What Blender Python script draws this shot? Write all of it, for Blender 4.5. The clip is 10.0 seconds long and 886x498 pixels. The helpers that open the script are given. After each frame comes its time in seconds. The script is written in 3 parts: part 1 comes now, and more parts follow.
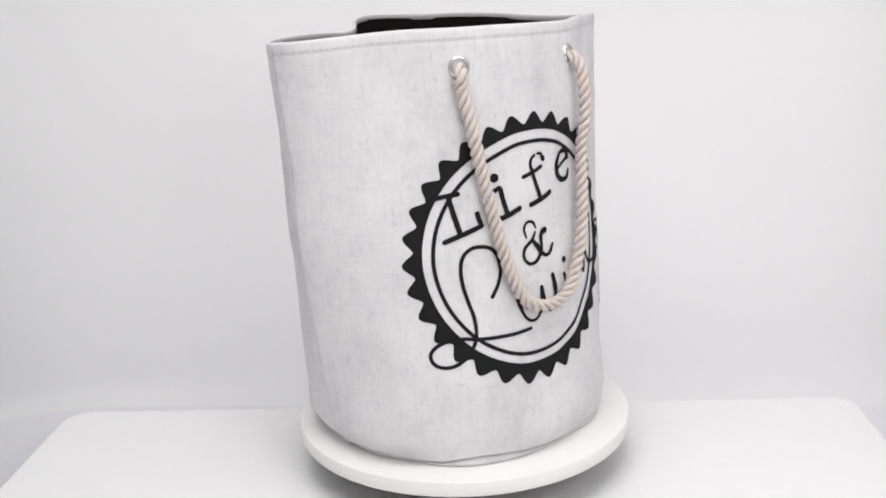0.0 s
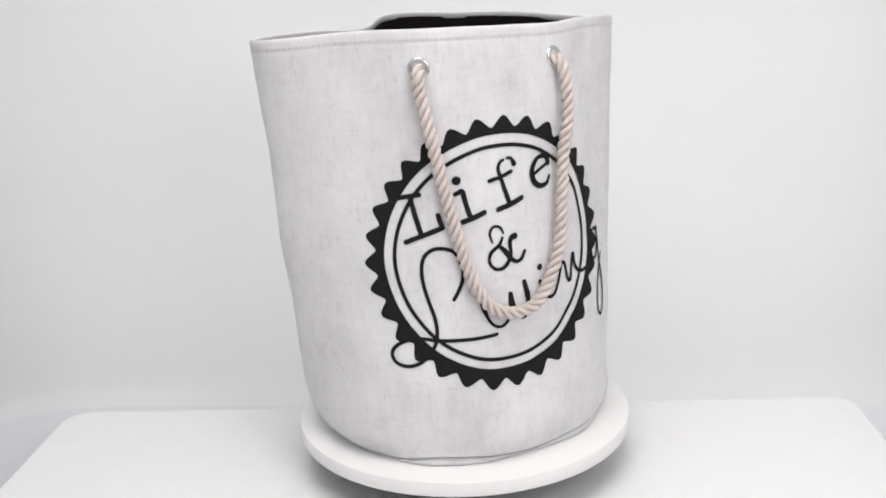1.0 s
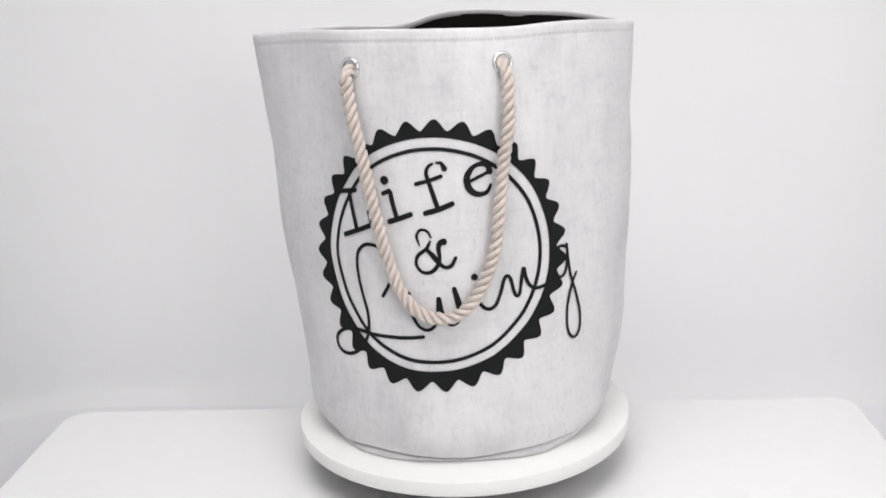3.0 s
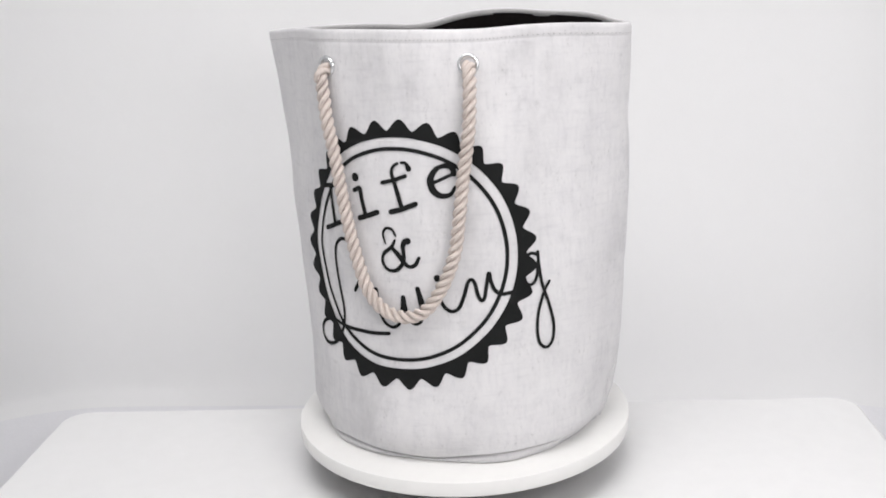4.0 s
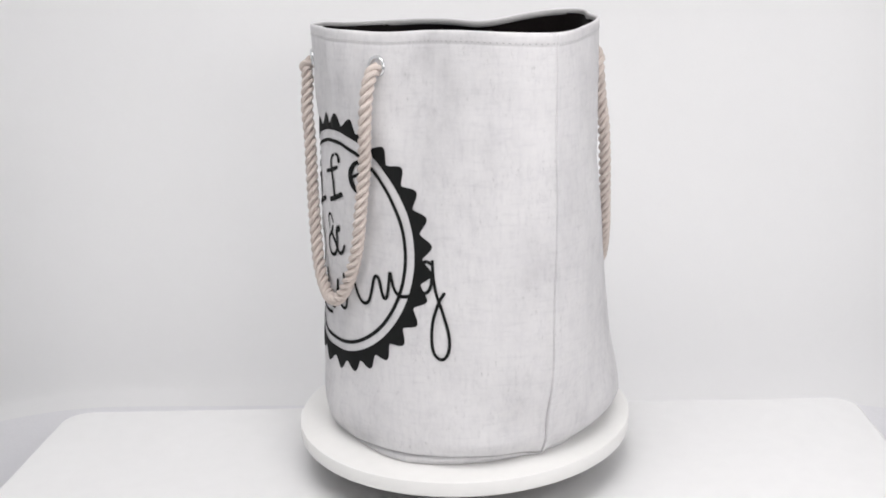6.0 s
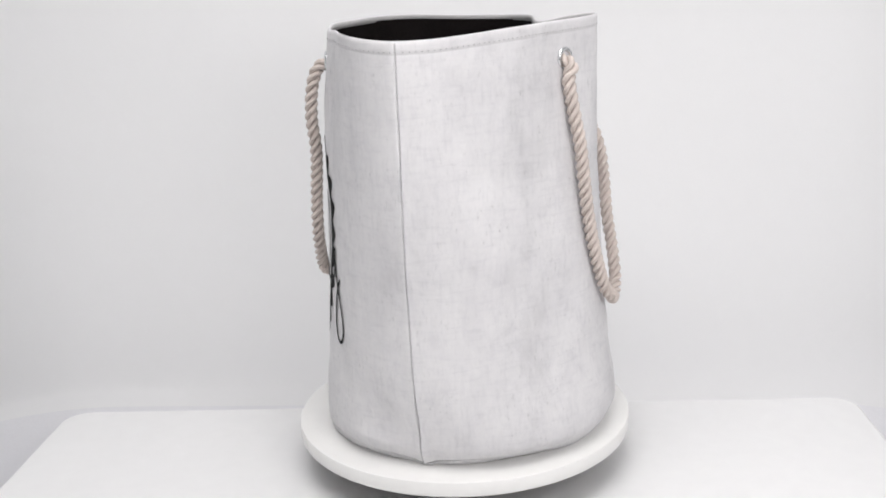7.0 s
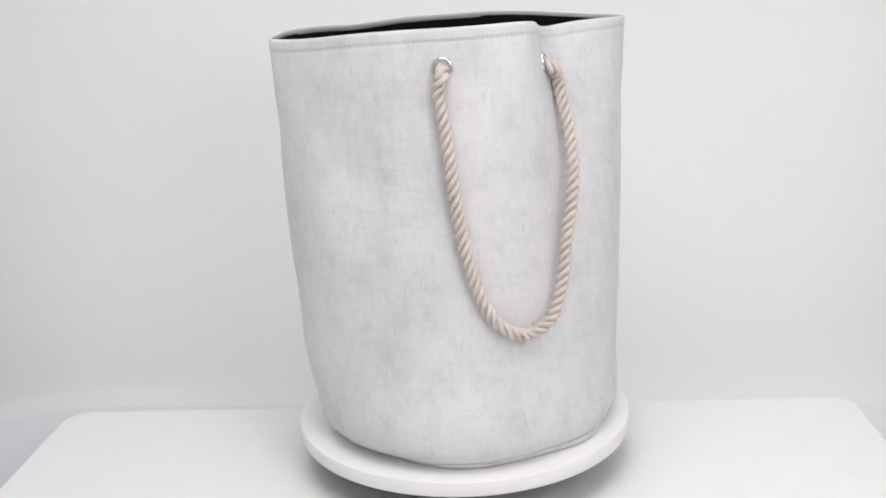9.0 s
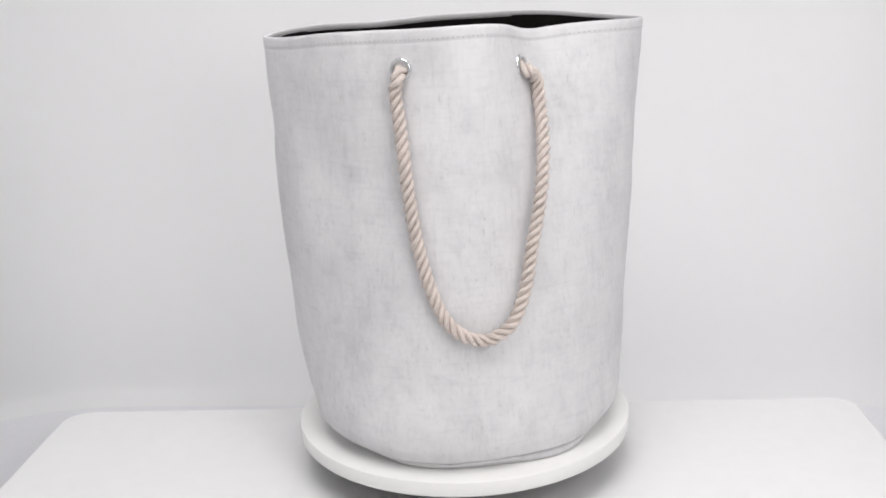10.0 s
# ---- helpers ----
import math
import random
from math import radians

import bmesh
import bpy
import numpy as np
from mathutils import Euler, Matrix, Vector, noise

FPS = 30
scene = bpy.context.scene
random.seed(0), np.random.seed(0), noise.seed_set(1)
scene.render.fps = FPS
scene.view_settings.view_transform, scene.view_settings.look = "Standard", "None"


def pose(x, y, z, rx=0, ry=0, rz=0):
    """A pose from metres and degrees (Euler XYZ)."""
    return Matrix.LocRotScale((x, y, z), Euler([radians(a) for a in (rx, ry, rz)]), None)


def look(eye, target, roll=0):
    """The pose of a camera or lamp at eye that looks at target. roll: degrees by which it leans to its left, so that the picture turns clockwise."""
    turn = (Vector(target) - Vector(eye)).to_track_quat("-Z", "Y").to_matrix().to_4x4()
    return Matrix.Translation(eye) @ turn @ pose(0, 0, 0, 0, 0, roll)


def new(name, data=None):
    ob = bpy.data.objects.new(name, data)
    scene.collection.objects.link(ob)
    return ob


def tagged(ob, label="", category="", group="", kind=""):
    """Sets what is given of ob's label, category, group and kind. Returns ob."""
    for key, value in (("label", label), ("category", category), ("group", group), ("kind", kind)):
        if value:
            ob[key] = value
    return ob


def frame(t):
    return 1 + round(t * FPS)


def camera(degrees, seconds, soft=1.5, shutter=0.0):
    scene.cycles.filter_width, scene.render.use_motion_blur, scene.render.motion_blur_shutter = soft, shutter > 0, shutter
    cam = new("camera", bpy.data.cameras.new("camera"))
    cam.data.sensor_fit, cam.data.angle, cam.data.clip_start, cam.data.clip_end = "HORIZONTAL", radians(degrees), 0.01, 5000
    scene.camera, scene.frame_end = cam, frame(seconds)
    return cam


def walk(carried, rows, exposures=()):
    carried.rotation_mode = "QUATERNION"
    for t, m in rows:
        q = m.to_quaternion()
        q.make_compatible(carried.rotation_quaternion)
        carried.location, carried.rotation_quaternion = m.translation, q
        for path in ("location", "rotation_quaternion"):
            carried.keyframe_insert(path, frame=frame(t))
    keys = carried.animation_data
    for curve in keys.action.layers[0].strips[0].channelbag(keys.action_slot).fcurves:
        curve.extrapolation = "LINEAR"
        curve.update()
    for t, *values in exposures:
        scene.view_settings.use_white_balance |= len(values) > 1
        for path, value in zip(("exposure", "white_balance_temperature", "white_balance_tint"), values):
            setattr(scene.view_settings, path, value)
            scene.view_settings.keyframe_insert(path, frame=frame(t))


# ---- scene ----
# The camera stands on a tripod, a little over a metre before the turntable.
cam = camera(46.19, 10.0, soft=1.8)
EYE = Vector((0.0, -1.1834, 0.5282))
AIM = EYE + Vector((-0.01387, 0.96347, -0.26744))
# It closes down a little towards the end.
walk(cam, [(0.0, look(EYE, AIM, -2.602)), (10.0, look(EYE, AIM, -2.602))],
     [(0.0, 0.04), (5.5, 0.03), (7.0, 0.03), (8.5, -0.01), (10.0, -0.02)])

# ---- light: a photo tent, lit through a large panel overhead and one at the side ----
world = bpy.data.worlds.new("world")
world.use_nodes = True
world.node_tree.nodes["Background"].inputs[0].default_value = (0.9, 0.95, 1.0, 1)
world.node_tree.nodes["Background"].inputs[1].default_value = 0.2
scene.world = world


def area(name, size_x, size_y, watts, colour, eye, target):
    data = bpy.data.lights.new(name, "AREA")
    data.shape, data.size, data.size_y, data.energy, data.color = "RECTANGLE", size_x, size_y, watts, colour
    ob = new(name, data)
    ob.matrix_world = look(eye, target)
    return ob


area("tent_top_light", 1.1, 1.1, 20.5, (1.0, 0.98, 0.98), (0.0, -0.65, 1.68), (0.05, -0.25, 0))
area("tent_side_light", 0.5, 0.5, 4.8, (1.0, 0.97, 0.975), (0.52, -1.15, 0.75), (0, 0.0, 0.2))
# Added fill that brightens the backdrop from behind; no such lamp is seen.
area("backdrop_fill", 1.8, 1.1, 11.0, (1.0, 0.97, 0.98), (0.16, 1.05, 0.02), (0.16, 0.36, 0.02))


# ---- materials ----
def material(name, colour, rough=0.6, metal=0.0):
    m = bpy.data.materials.new(name)
    m.use_nodes = True
    b = m.node_tree.nodes["Principled BSDF"]
    b.inputs["Base Color"].default_value = (*colour, 1)
    b.inputs["Roughness"].default_value = rough
    b.inputs["Metallic"].default_value = metal
    return m, m.node_tree.nodes, m.node_tree.links, b


def coords(nodes, links, scale=(1, 1, 1)):
    tc, mp = nodes.new("ShaderNodeTexCoord"), nodes.new("ShaderNodeMapping")
    mp.inputs["Scale"].default_value = scale
    links.new(tc.outputs["Object"], mp.inputs["Vector"])
    return mp.outputs[0]


def noise_node(nodes, links, vec, scale, detail=4.0, rough=0.6):
    n = nodes.new("ShaderNodeTexNoise")
    n.inputs["Scale"].default_value, n.inputs["Detail"].default_value, n.inputs["Roughness"].default_value = scale, detail, rough
    links.new(vec, n.inputs["Vector"])
    return n.outputs["Fac"]


def ramp(nodes, links, fac, stops):
    r = nodes.new("ShaderNodeValToRGB")
    e = r.color_ramp.elements
    e[0].position, e[0].color = stops[0][0], (*stops[0][1], 1)
    e[1].position, e[1].color = stops[-1][0], (*stops[-1][1], 1)
    for p, c in stops[1:-1]:
        e.new(p).color = (*c, 1)
    links.new(fac, r.inputs[0])
    return r.outputs[0]


def mixed(nodes, links, kind, fac, a, b):
    x = nodes.new("ShaderNodeMix")
    x.data_type, x.blend_type = "RGBA", kind
    x.inputs[0].default_value = fac
    links.new(a, x.inputs[6])
    links.new(b, x.inputs[7])
    return x.outputs[2]


def bump(nodes, links, b, height, strength, distance):
    n = nodes.new("ShaderNodeBump")
    n.inputs["Strength"].default_value, n.inputs["Distance"].default_value = strength, distance
    links.new(height, n.inputs["Height"])
    links.new(n.outputs[0], b.inputs["Normal"])


def canvas_material(name, light, fleck, rough):
    """Woven cotton with a chalky, worn coating: threads both ways, soft grey patches where it is rubbed, few dark flecks."""
    m, nodes, links, b = material(name, light, rough)
    v = coords(nodes, links)
    streak = noise_node(nodes, links, coords(nodes, links, (1, 1, 0.45)), 260, 5, 0.72)
    upright = noise_node(nodes, links, coords(nodes, links, (1, 1, 0.16)), 190, 3, 0.6)
    level = noise_node(nodes, links, coords(nodes, links, (0.22, 0.22, 1.3)), 170, 3, 0.6)
    cloud = noise_node(nodes, links, coords(nodes, links, (1, 1, 0.6)), 11, 6, 0.66)
    blotch = noise_node(nodes, links, coords(nodes, links, (1, 1, 0.8)), 48, 5, 0.7)
    patch = noise_node(nodes, links, coords(nodes, links, (1, 1, 0.7)), 26, 4, 0.7)
    soft = 0.5 + 0.5 * min(fleck, 1)
    dark = tuple(c * fleck for c in light)
    grey = tuple(c * (0.13 * fleck + 0.87) for c in light)
    worn = ramp(nodes, links, streak, [(0.28, dark), (0.40, grey), (0.54, light)])
    whole = ramp(nodes, links, streak, [(0.22, grey), (0.5, light)])
    m1 = nodes.new("ShaderNodeMix")
    m1.data_type = "RGBA"
    links.new(ramp(nodes, links, patch, [(0.45, (0.06, 0.06, 0.06)), (0.62, (1, 1, 1))]), m1.inputs[0])
    links.new(whole, m1.inputs[6])
    links.new(worn, m1.inputs[7])
    out = m1.outputs[2]
    for fac, low, mid in ((upright, 0.94, 0.987), (level, 0.935, 0.985), (blotch, 0.91, 0.973), (cloud, 0.81, 0.935)):
        low = 1 - (1 - low) * (1 - soft) / 0.17
        mid = 1 - (1 - mid) * (1 - soft) / 0.17
        out = mixed(nodes, links, "MULTIPLY", 1.0, out, ramp(nodes, links, fac, [(0.30, (low, low, low * 1.006)), (0.44, (mid, mid, mid * 1.003)), (0.58, (1, 1, 1))]))
    links.new(out, b.inputs["Base Color"])
    w1 = nodes.new("ShaderNodeTexWave")
    w1.wave_type, w1.bands_direction = "BANDS", "Z"
    w1.inputs["Scale"].default_value, w1.inputs["Distortion"].default_value = 260, 3.0
    links.new(v, w1.inputs["Vector"])
    h = mixed(nodes, links, "ADD", 1.0, mixed(nodes, links, "ADD", 1.0, upright, level), w1.outputs["Color"])
    bump(nodes, links, b, h, 0.13, 0.0005)
    return m


CANVAS = canvas_material("white_canvas", (0.715, 0.706, 0.712), 0.66, 0.8)
INK = canvas_material("black_ink", (0.010, 0.0105, 0.0105), 1.7, 0.85)
INK.node_tree.nodes["Principled BSDF"].inputs["Specular IOR Level"].default_value = 0.2


def plain_material(name, colour, rough, scale, spread, depth, metal=0.0):
    m, nodes, links, b = material(name, colour, rough, metal)
    v = coords(nodes, links)
    n = noise_node(nodes, links, v, scale, 5)
    n2 = noise_node(nodes, links, v, scale * 0.08, 3)
    lo, hi = tuple(c * (1 - spread) for c in colour), tuple(min(1, c * (1 + spread)) for c in colour)
    a = ramp(nodes, links, n, [(0.3, lo), (0.7, hi)])
    c = ramp(nodes, links, n2, [(0.3, (1 - spread,) * 3), (0.7, (1, 1, 1))])
    links.new(mixed(nodes, links, "MULTIPLY", 1.0, a, c), b.inputs["Base Color"])
    bump(nodes, links, b, n, 0.3, depth)
    return m


LINING = plain_material("black_lining", (0.006, 0.0045, 0.0045), 0.9, 300, 0.35, 0.0006)
LINING.node_tree.nodes["Principled BSDF"].inputs["Specular IOR Level"].default_value = 0.1
COTTON = plain_material("cotton_rope", (0.635, 0.56, 0.515), 0.9, 700, 0.12, 0.0008)
CHROME = plain_material("chrome", (0.72, 0.73, 0.74), 0.16, 90, 0.04, 0.0002, 1.0)
THREAD = plain_material("grey_thread", (0.34, 0.34, 0.345), 0.8, 500, 0.1, 0.0002)
PLASTIC = plain_material("white_plastic", (0.82, 0.815, 0.80), 0.42, 60, 0.012, 0.0001)
TABLE = plain_material("white_table", (0.83, 0.83, 0.83), 0.5, 40, 0.012, 0.0002)
CLOTH = plain_material("white_tent_cloth", (0.80, 0.80, 0.80), 0.9, 500, 0.012, 0.0003)
# The same white cloth low down: the bluish shade is put into its colour.
SHADED_CLOTH = plain_material("shaded_white_cloth", (0.76, 0.76, 0.785), 0.9, 300, 0.02, 0.0004)


def let_light_through(m, share):
    """Thin cloth: part of the light that falls on its far side comes through."""
    nodes, links = m.node_tree.nodes, m.node_tree.links
    thin, both = nodes.new("ShaderNodeBsdfTranslucent"), nodes.new("ShaderNodeMixShader")
    thin.inputs["Color"].default_value = (0.92, 0.92, 0.92, 1)
    both.inputs[0].default_value = share
    links.new(nodes["Principled BSDF"].outputs[0], both.inputs[1])
    links.new(thin.outputs[0], both.inputs[2])
    links.new(both.outputs[0], nodes["Material Output"].inputs["Surface"])


let_light_through(CLOTH, 0.3)
let_light_through(SHADED_CLOTH, 0.22)
HEM = plain_material("grey_hem_band", (0.40, 0.395, 0.395), 0.85, 400, 0.12, 0.0004)
# For an added board under the plate: dark brown to deepen the shade there.
BROWN = plain_material("under_plate_shade", (0.045, 0.03, 0.026), 0.8, 120, 0.25, 0.0004)
# Colour of the unseen support, dark so the gap under the plate falls into shade.
DARK = plain_material("dark_support", (0.045, 0.036, 0.033), 0.5, 200, 0.1, 0.0002)


# ---- mesh helpers ----
def part(name, bm, mat, parent=None, label="", smooth=True):
    me = bpy.data.meshes.new(name)
    bmesh.ops.recalc_face_normals(bm, faces=bm.faces) if len(bm.faces) < 60000 else None
    bm.to_mesh(me)
    bm.free()
    me.materials.append(mat)
    if smooth:
        me.polygons.foreach_set("use_smooth", [True] * len(me.polygons))
    ob = new(name, me)
    ob.parent = parent
    return tagged(ob, label)


def grid_faces(bm, rows, closed=False):
    """Joins rows of vertices, each as long as the next, with quads."""
    for a, b in zip(rows, rows[1:]):
        n = len(a)
        for j in range(n if closed else n - 1):
            k = (j + 1) % n
            bm.faces.new((a[j], a[k], b[k], b[j]))


def lathe(bm, profile, segments=64, m=Matrix()):
    rows = []
    for r, z in profile:
        if r < 1e-6:
            rows.append([bm.verts.new(m @ Vector((0, 0, z)))] * segments)
        else:
            rows.append([bm.verts.new(m @ Vector((r * math.cos(2 * math.pi * j / segments), r * math.sin(2 * math.pi * j / segments), z))) for j in range(segments)])
    for a, b in zip(rows, rows[1:]):
        for j in range(segments):
            k = (j + 1) % segments
            face = list(dict.fromkeys((a[j], a[k], b[k], b[j])))
            if len(face) > 2:
                bm.faces.new(face)


def smooth_path(points, step):
    """A Catmull-Rom curve through the points, sampled evenly."""
    p = [np.array(q, float) for q in points]
    p = [2 * p[0] - p[1]] + p + [2 * p[-1] - p[-2]]
    fine = []
    for a, b, c, d in zip(p, p[1:], p[2:], p[3:]):
        for u in np.linspace(0, 1, 16, endpoint=False):
            fine.append(0.5 * (2 * b + (c - a) * u + (2 * a - 5 * b + 4 * c - d) * u * u + (3 * b - a - 3 * c + d) * u ** 3))
    fine.append(p[-2])
    fine = np.array(fine)
    run = np.r_[0, np.cumsum(np.linalg.norm(np.diff(fine, axis=0), axis=1))]
    at = np.linspace(0, run[-1], max(2, int(run[-1] / step) + 1))
    return np.stack([np.interp(at, run, fine[:, k]) for k in range(fine.shape[1])], -1)


# ---- the tent: back and side walls in one bent sheet, floor, ceiling, front ----
FLOOR = -0.22
SWEEP = 0.12


def tent_sheet(name, levels, mat, label, category):
    """Cloth hung from the left round the back to the right, bent in wide curves at the corners and swept out into the floor."""
    bm = bmesh.new()
    rows = []
    for z in levels:
        d = max(0.0, FLOOR + SWEEP - z)
        inset = SWEEP - math.sqrt(max(0.0, SWEEP ** 2 - d ** 2))
        x, back, r = 0.88 - inset, 0.36 - inset, 0.34 - min(inset, 0.2)
        half = [(-x, y) for y in np.linspace(-1.75, back - r, 30)[:-1]] + [(-x + r - r * math.cos(a), back - r + r * math.sin(a)) for a in np.linspace(0, math.pi / 2, 20)]
        half += [(px, back) for px in np.linspace(-x + r, 0, 18)[1:]]
        row = []
        for px, py in half + [(-q[0], q[1]) for q in reversed(half[:-1])]:
            slack = min(1.0, max(0.0, z - FLOOR - SWEEP) / 0.2)
            p = Vector((px, py, z))
            sag = slack * (0.007 * noise.noise(p * 2.6 + Vector((5, 1, 8))) + 0.0022 * noise.noise(Vector((px * 9, py * 9, z * 5))))
            row.append(bm.verts.new((px + (sag if abs(px) > x - 0.01 else 0), py + (sag if abs(px) < x - 0.01 else 0), z - 0.036 * px * math.exp(-((z - SEAM_Z) / 0.04) ** 2))))
        rows.append(row)
    grid_faces(bm, rows)
    return tagged(part(name, bm, mat), label, category, kind="structure")


def slab(name, x0, x1, y0, y1, z0, z1, mat, label, category):
    bm = bmesh.new()
    bmesh.ops.create_cube(bm, size=1, matrix=Matrix.LocRotScale(((x0 + x1) / 2, (y0 + y1) / 2, (z0 + z1) / 2), None, (x1 - x0, y1 - y0, z1 - z0)))
    return tagged(part(name, bm, mat, smooth=False), label, category, kind="structure")


BEND = [FLOOR + SWEEP * (1 - math.cos(a)) for a in np.linspace(0.02, math.pi / 2, 14)]
# Height where the sheet's colour changes to the shaded one.
SEAM_Z = -0.155
tent_sheet("wall_back", [SEAM_Z] + [z for z in BEND if z > SEAM_Z + 0.004] + list(np.linspace(-0.09, 1.75, 60)), CLOTH, "white seamless cloth backdrop bent round the corners", "backdrop")
tent_sheet("floor_sweep", [z for z in BEND if z < SEAM_Z - 0.004] + [SEAM_Z], SHADED_CLOTH, "white cloth swept up from the floor, bluish shade in its colour", "backdrop")
slab("floor", -0.95, 0.95, -1.8, 0.40, FLOOR - 0.03, FLOOR - 0.001, SHADED_CLOTH, "white cloth floor of the tent, bluish shade in its colour", "floor")
slab("ceiling", -0.95, 0.95, -1.8, 0.40, 1.755, 1.77, CLOTH, "white translucent cloth ceiling of the tent", "ceiling")
slab("wall_front", -0.95, 0.95, -1.80, -1.76, -0.22, 1.75, CLOTH, "white cloth front of the tent", "wall")


def rounded_board(x0, x1, y0, y1, r, profile):
    """A board with rounded back corners. profile: how far in from the outline, and the height."""
    bm = bmesh.new()
    outline = [(x0, y0), (x1, y0)]
    outline += [(x1 - r + r * math.cos(a), y1 - r + r * math.sin(a)) for a in np.linspace(0, math.pi / 2, 9)]
    outline += [(x0 + r + r * math.cos(a), y1 - r + r * math.sin(a)) for a in np.linspace(math.pi / 2, math.pi, 9)]
    rows = []
    for inset, z in profile:
        rows.append([bm.verts.new((x + (inset if x < 0 else -inset), y + (inset if y < -1 else -inset), z)) for x, y in outline])
    grid_faces(bm, rows, closed=True)
    bm.faces.new(rows[-1])
    bm.faces.new(rows[0])
    return bm


def photo_table():
    """A broad white board on a closed white plinth."""
    top = tagged(new("photo_table"), "white photo table with rounded back corners", "table")
    top.matrix_world = pose(0, 0.138, -0.06, 0, 0, -2.7)
    part("tabletop", rounded_board(-0.556, 0.525, -1.3, 0.0, 0.03, ((0.0, -0.018), (0.0, -0.008), (0.0015, -0.003), (0.006, 0.0))), TABLE, top, smooth=False)
    part("plinth", rounded_board(-0.545, 0.51, -1.28, -0.015, 0.03, ((0.0, -0.1605), (0.0, -0.0182))), TABLE, top, smooth=False)
    return top


photo_table()


# ---- the turntable ----
def turntable():
    base = tagged(new("turntable"), "round white motorised display turntable on the table", "turntable")
    base.matrix_world = pose(0, 0, -0.06)
    # Assumed support for the plate, out of sight; its dark colour deepens the shadow.
    bm = bmesh.new()
    lathe(bm, [(0, 0.0), (0.112, 0.0), (0.115, 0.003), (0.115, 0.035), (0.112, 0.038), (0.06, 0.0392), (0, 0.0392)], 72)
    part("hidden_support", bm, DARK, base, "unseen round support, coloured dark to deepen the shade under the plate")
    bm = bmesh.new()
    R, T = 0.2, 0.0171
    lathe(bm, [(0, -T), (R - 0.0012, -T), (R - 0.0003, -T + 0.0005), (R, -T + 0.0012), (R, -0.0016), (R - 0.0005, -0.0005), (R - 0.0016, 0), (0, 0)], 192)
    disc = part("disc", bm, PLASTIC, base, "smooth white round plate")
    # Added board, hidden from view, that keeps bounced light off the table below.
    bm = bmesh.new()
    lathe(bm, [(0, -T - 0.0035), (R - 0.012, -T - 0.0035), (R - 0.010, -T - 0.0025), (R - 0.010, -T + 0.0004), (0, -T + 0.0004)], 96)
    part("underside", bm, BROWN, disc, "unseen dark brown board added to deepen the shade under the plate")
    disc.location = (0, 0, 0.06)
    mod = disc.modifiers.new("edges", "EDGE_SPLIT")
    mod.split_angle = radians(40)
    return base, disc


table_thing, disc = turntable()

# ---- the bag's form: radii round its axis at six heights, as sums of waves, and the height of its rim ----
WAVES = [
    [0.1636, -0.0031, 0.0047, 0.001, -0.0007, 0.0011, -0.003, 0.0001, 0.0005, -0.0009, 0.0004, 0.0041, 0.0015, -0.0012, 0.001],
    [0.179, -0.0015, 0.0103, 0.006, 0.0013, -0.0014, -0.0003, 0.0009, -0.0012, 0.0002, -0.0009, -0.0007, 0.0004],
    [0.1739, -0.0016, 0.0098, 0.0106, 0.0019, -0.0004, -0.0001, 0.003, -0.0013, 0.0003, 0.0011, 0.0009, 0.0004],
    [0.1698, -0.0023, 0.0091, 0.0149, 0.0015, -0.0009, 0.0007, 0.0046, -0.0019, 0.0009, 0.0014, -0.0004, 0.0014, -0.0002, -0.0006],
    [0.1647, -0.0013, 0.0067, 0.0189, 0.0043, -0.0037, 0.0, 0.0097, -0.0033, -0.001, 0.0032, 0.0005, -0.0006, 0.0005, -0.0007],
    [0.1596, 0.0005, 0.0042, 0.0234, 0.0161, -0.0063, -0.0061, 0.0155, -0.0014, -0.0033, 0.0026, 0.0013, -0.0029, -0.001, -0.0011, 0.0021, -0.0008],
]
RIM = [0.4617, 0.0007, -0.0005, -0.0031, 0.002, -0.0004, -0.0019, -0.0002, -0.0008, -0.0003, 0.0003, -0.0011, -0.0008, 0.0003, -0.0001, -0.0002, 0.0001]
CREASE = [[-0.0005, -0.0078], [-0.0002, -0.0054], [0.0062, 0.0038], [0.0136, 0.0172], [0.0163, 0.0175], [0.0146, 0.0119]]
HEIGHTS = [0.0, 0.03, 0.10, 0.22, 0.34]


SEAMS = [radians(2.0), radians(181.0)]


def edge(th, s):
    """The ridge along a stitched side seam."""
    d = (th - s + math.pi) % (2 * math.pi) - math.pi
    return np.exp(-np.sqrt(d * d + 0.0009) / 0.22)


def waves(co, th):
    v = co[0] + 0 * th
    for k in range(1, (len(co) - 1) // 2 + 1):
        v = v + co[2 * k - 1] * np.cos(k * th) + co[2 * k] * np.sin(k * th)
    return v


TH = np.radians(np.arange(-270, 91, 1.0))
UP = np.linspace(0, 1, 117)


def hermite(z, zs, vs):
    """A smooth curve through the values that doesn't overshoot."""
    d = np.diff(vs) / np.diff(zs)
    m = np.r_[d[0], [0 if a * b <= 0 else 2 * a * b / (a + b) for a, b in zip(d, d[1:])], d[-1]]
    i = np.clip(np.searchsorted(zs, z) - 1, 0, len(zs) - 2)
    h = np.diff(zs)[i]
    s = (z - np.array(zs)[i]) / h
    v = np.array(vs)
    return (2 * s**3 - 3 * s**2 + 1) * v[i] + (s**3 - 2 * s**2 + s) * h * m[i] + (3 * s**2 - 2 * s**3) * v[i + 1] + (s**3 - s**2) * h * m[i + 1]


RIM_Z = waves(RIM, TH)
FORM = np.array([hermite(UP * zr, np.array(HEIGHTS + [zr]), np.array([waves(c, np.array(a)) + p * edge(a, SEAMS[0]) + q * edge(a, SEAMS[1]) for c, (p, q) in zip(WAVES, CREASE)])) for a, zr in zip(TH, RIM_Z)])


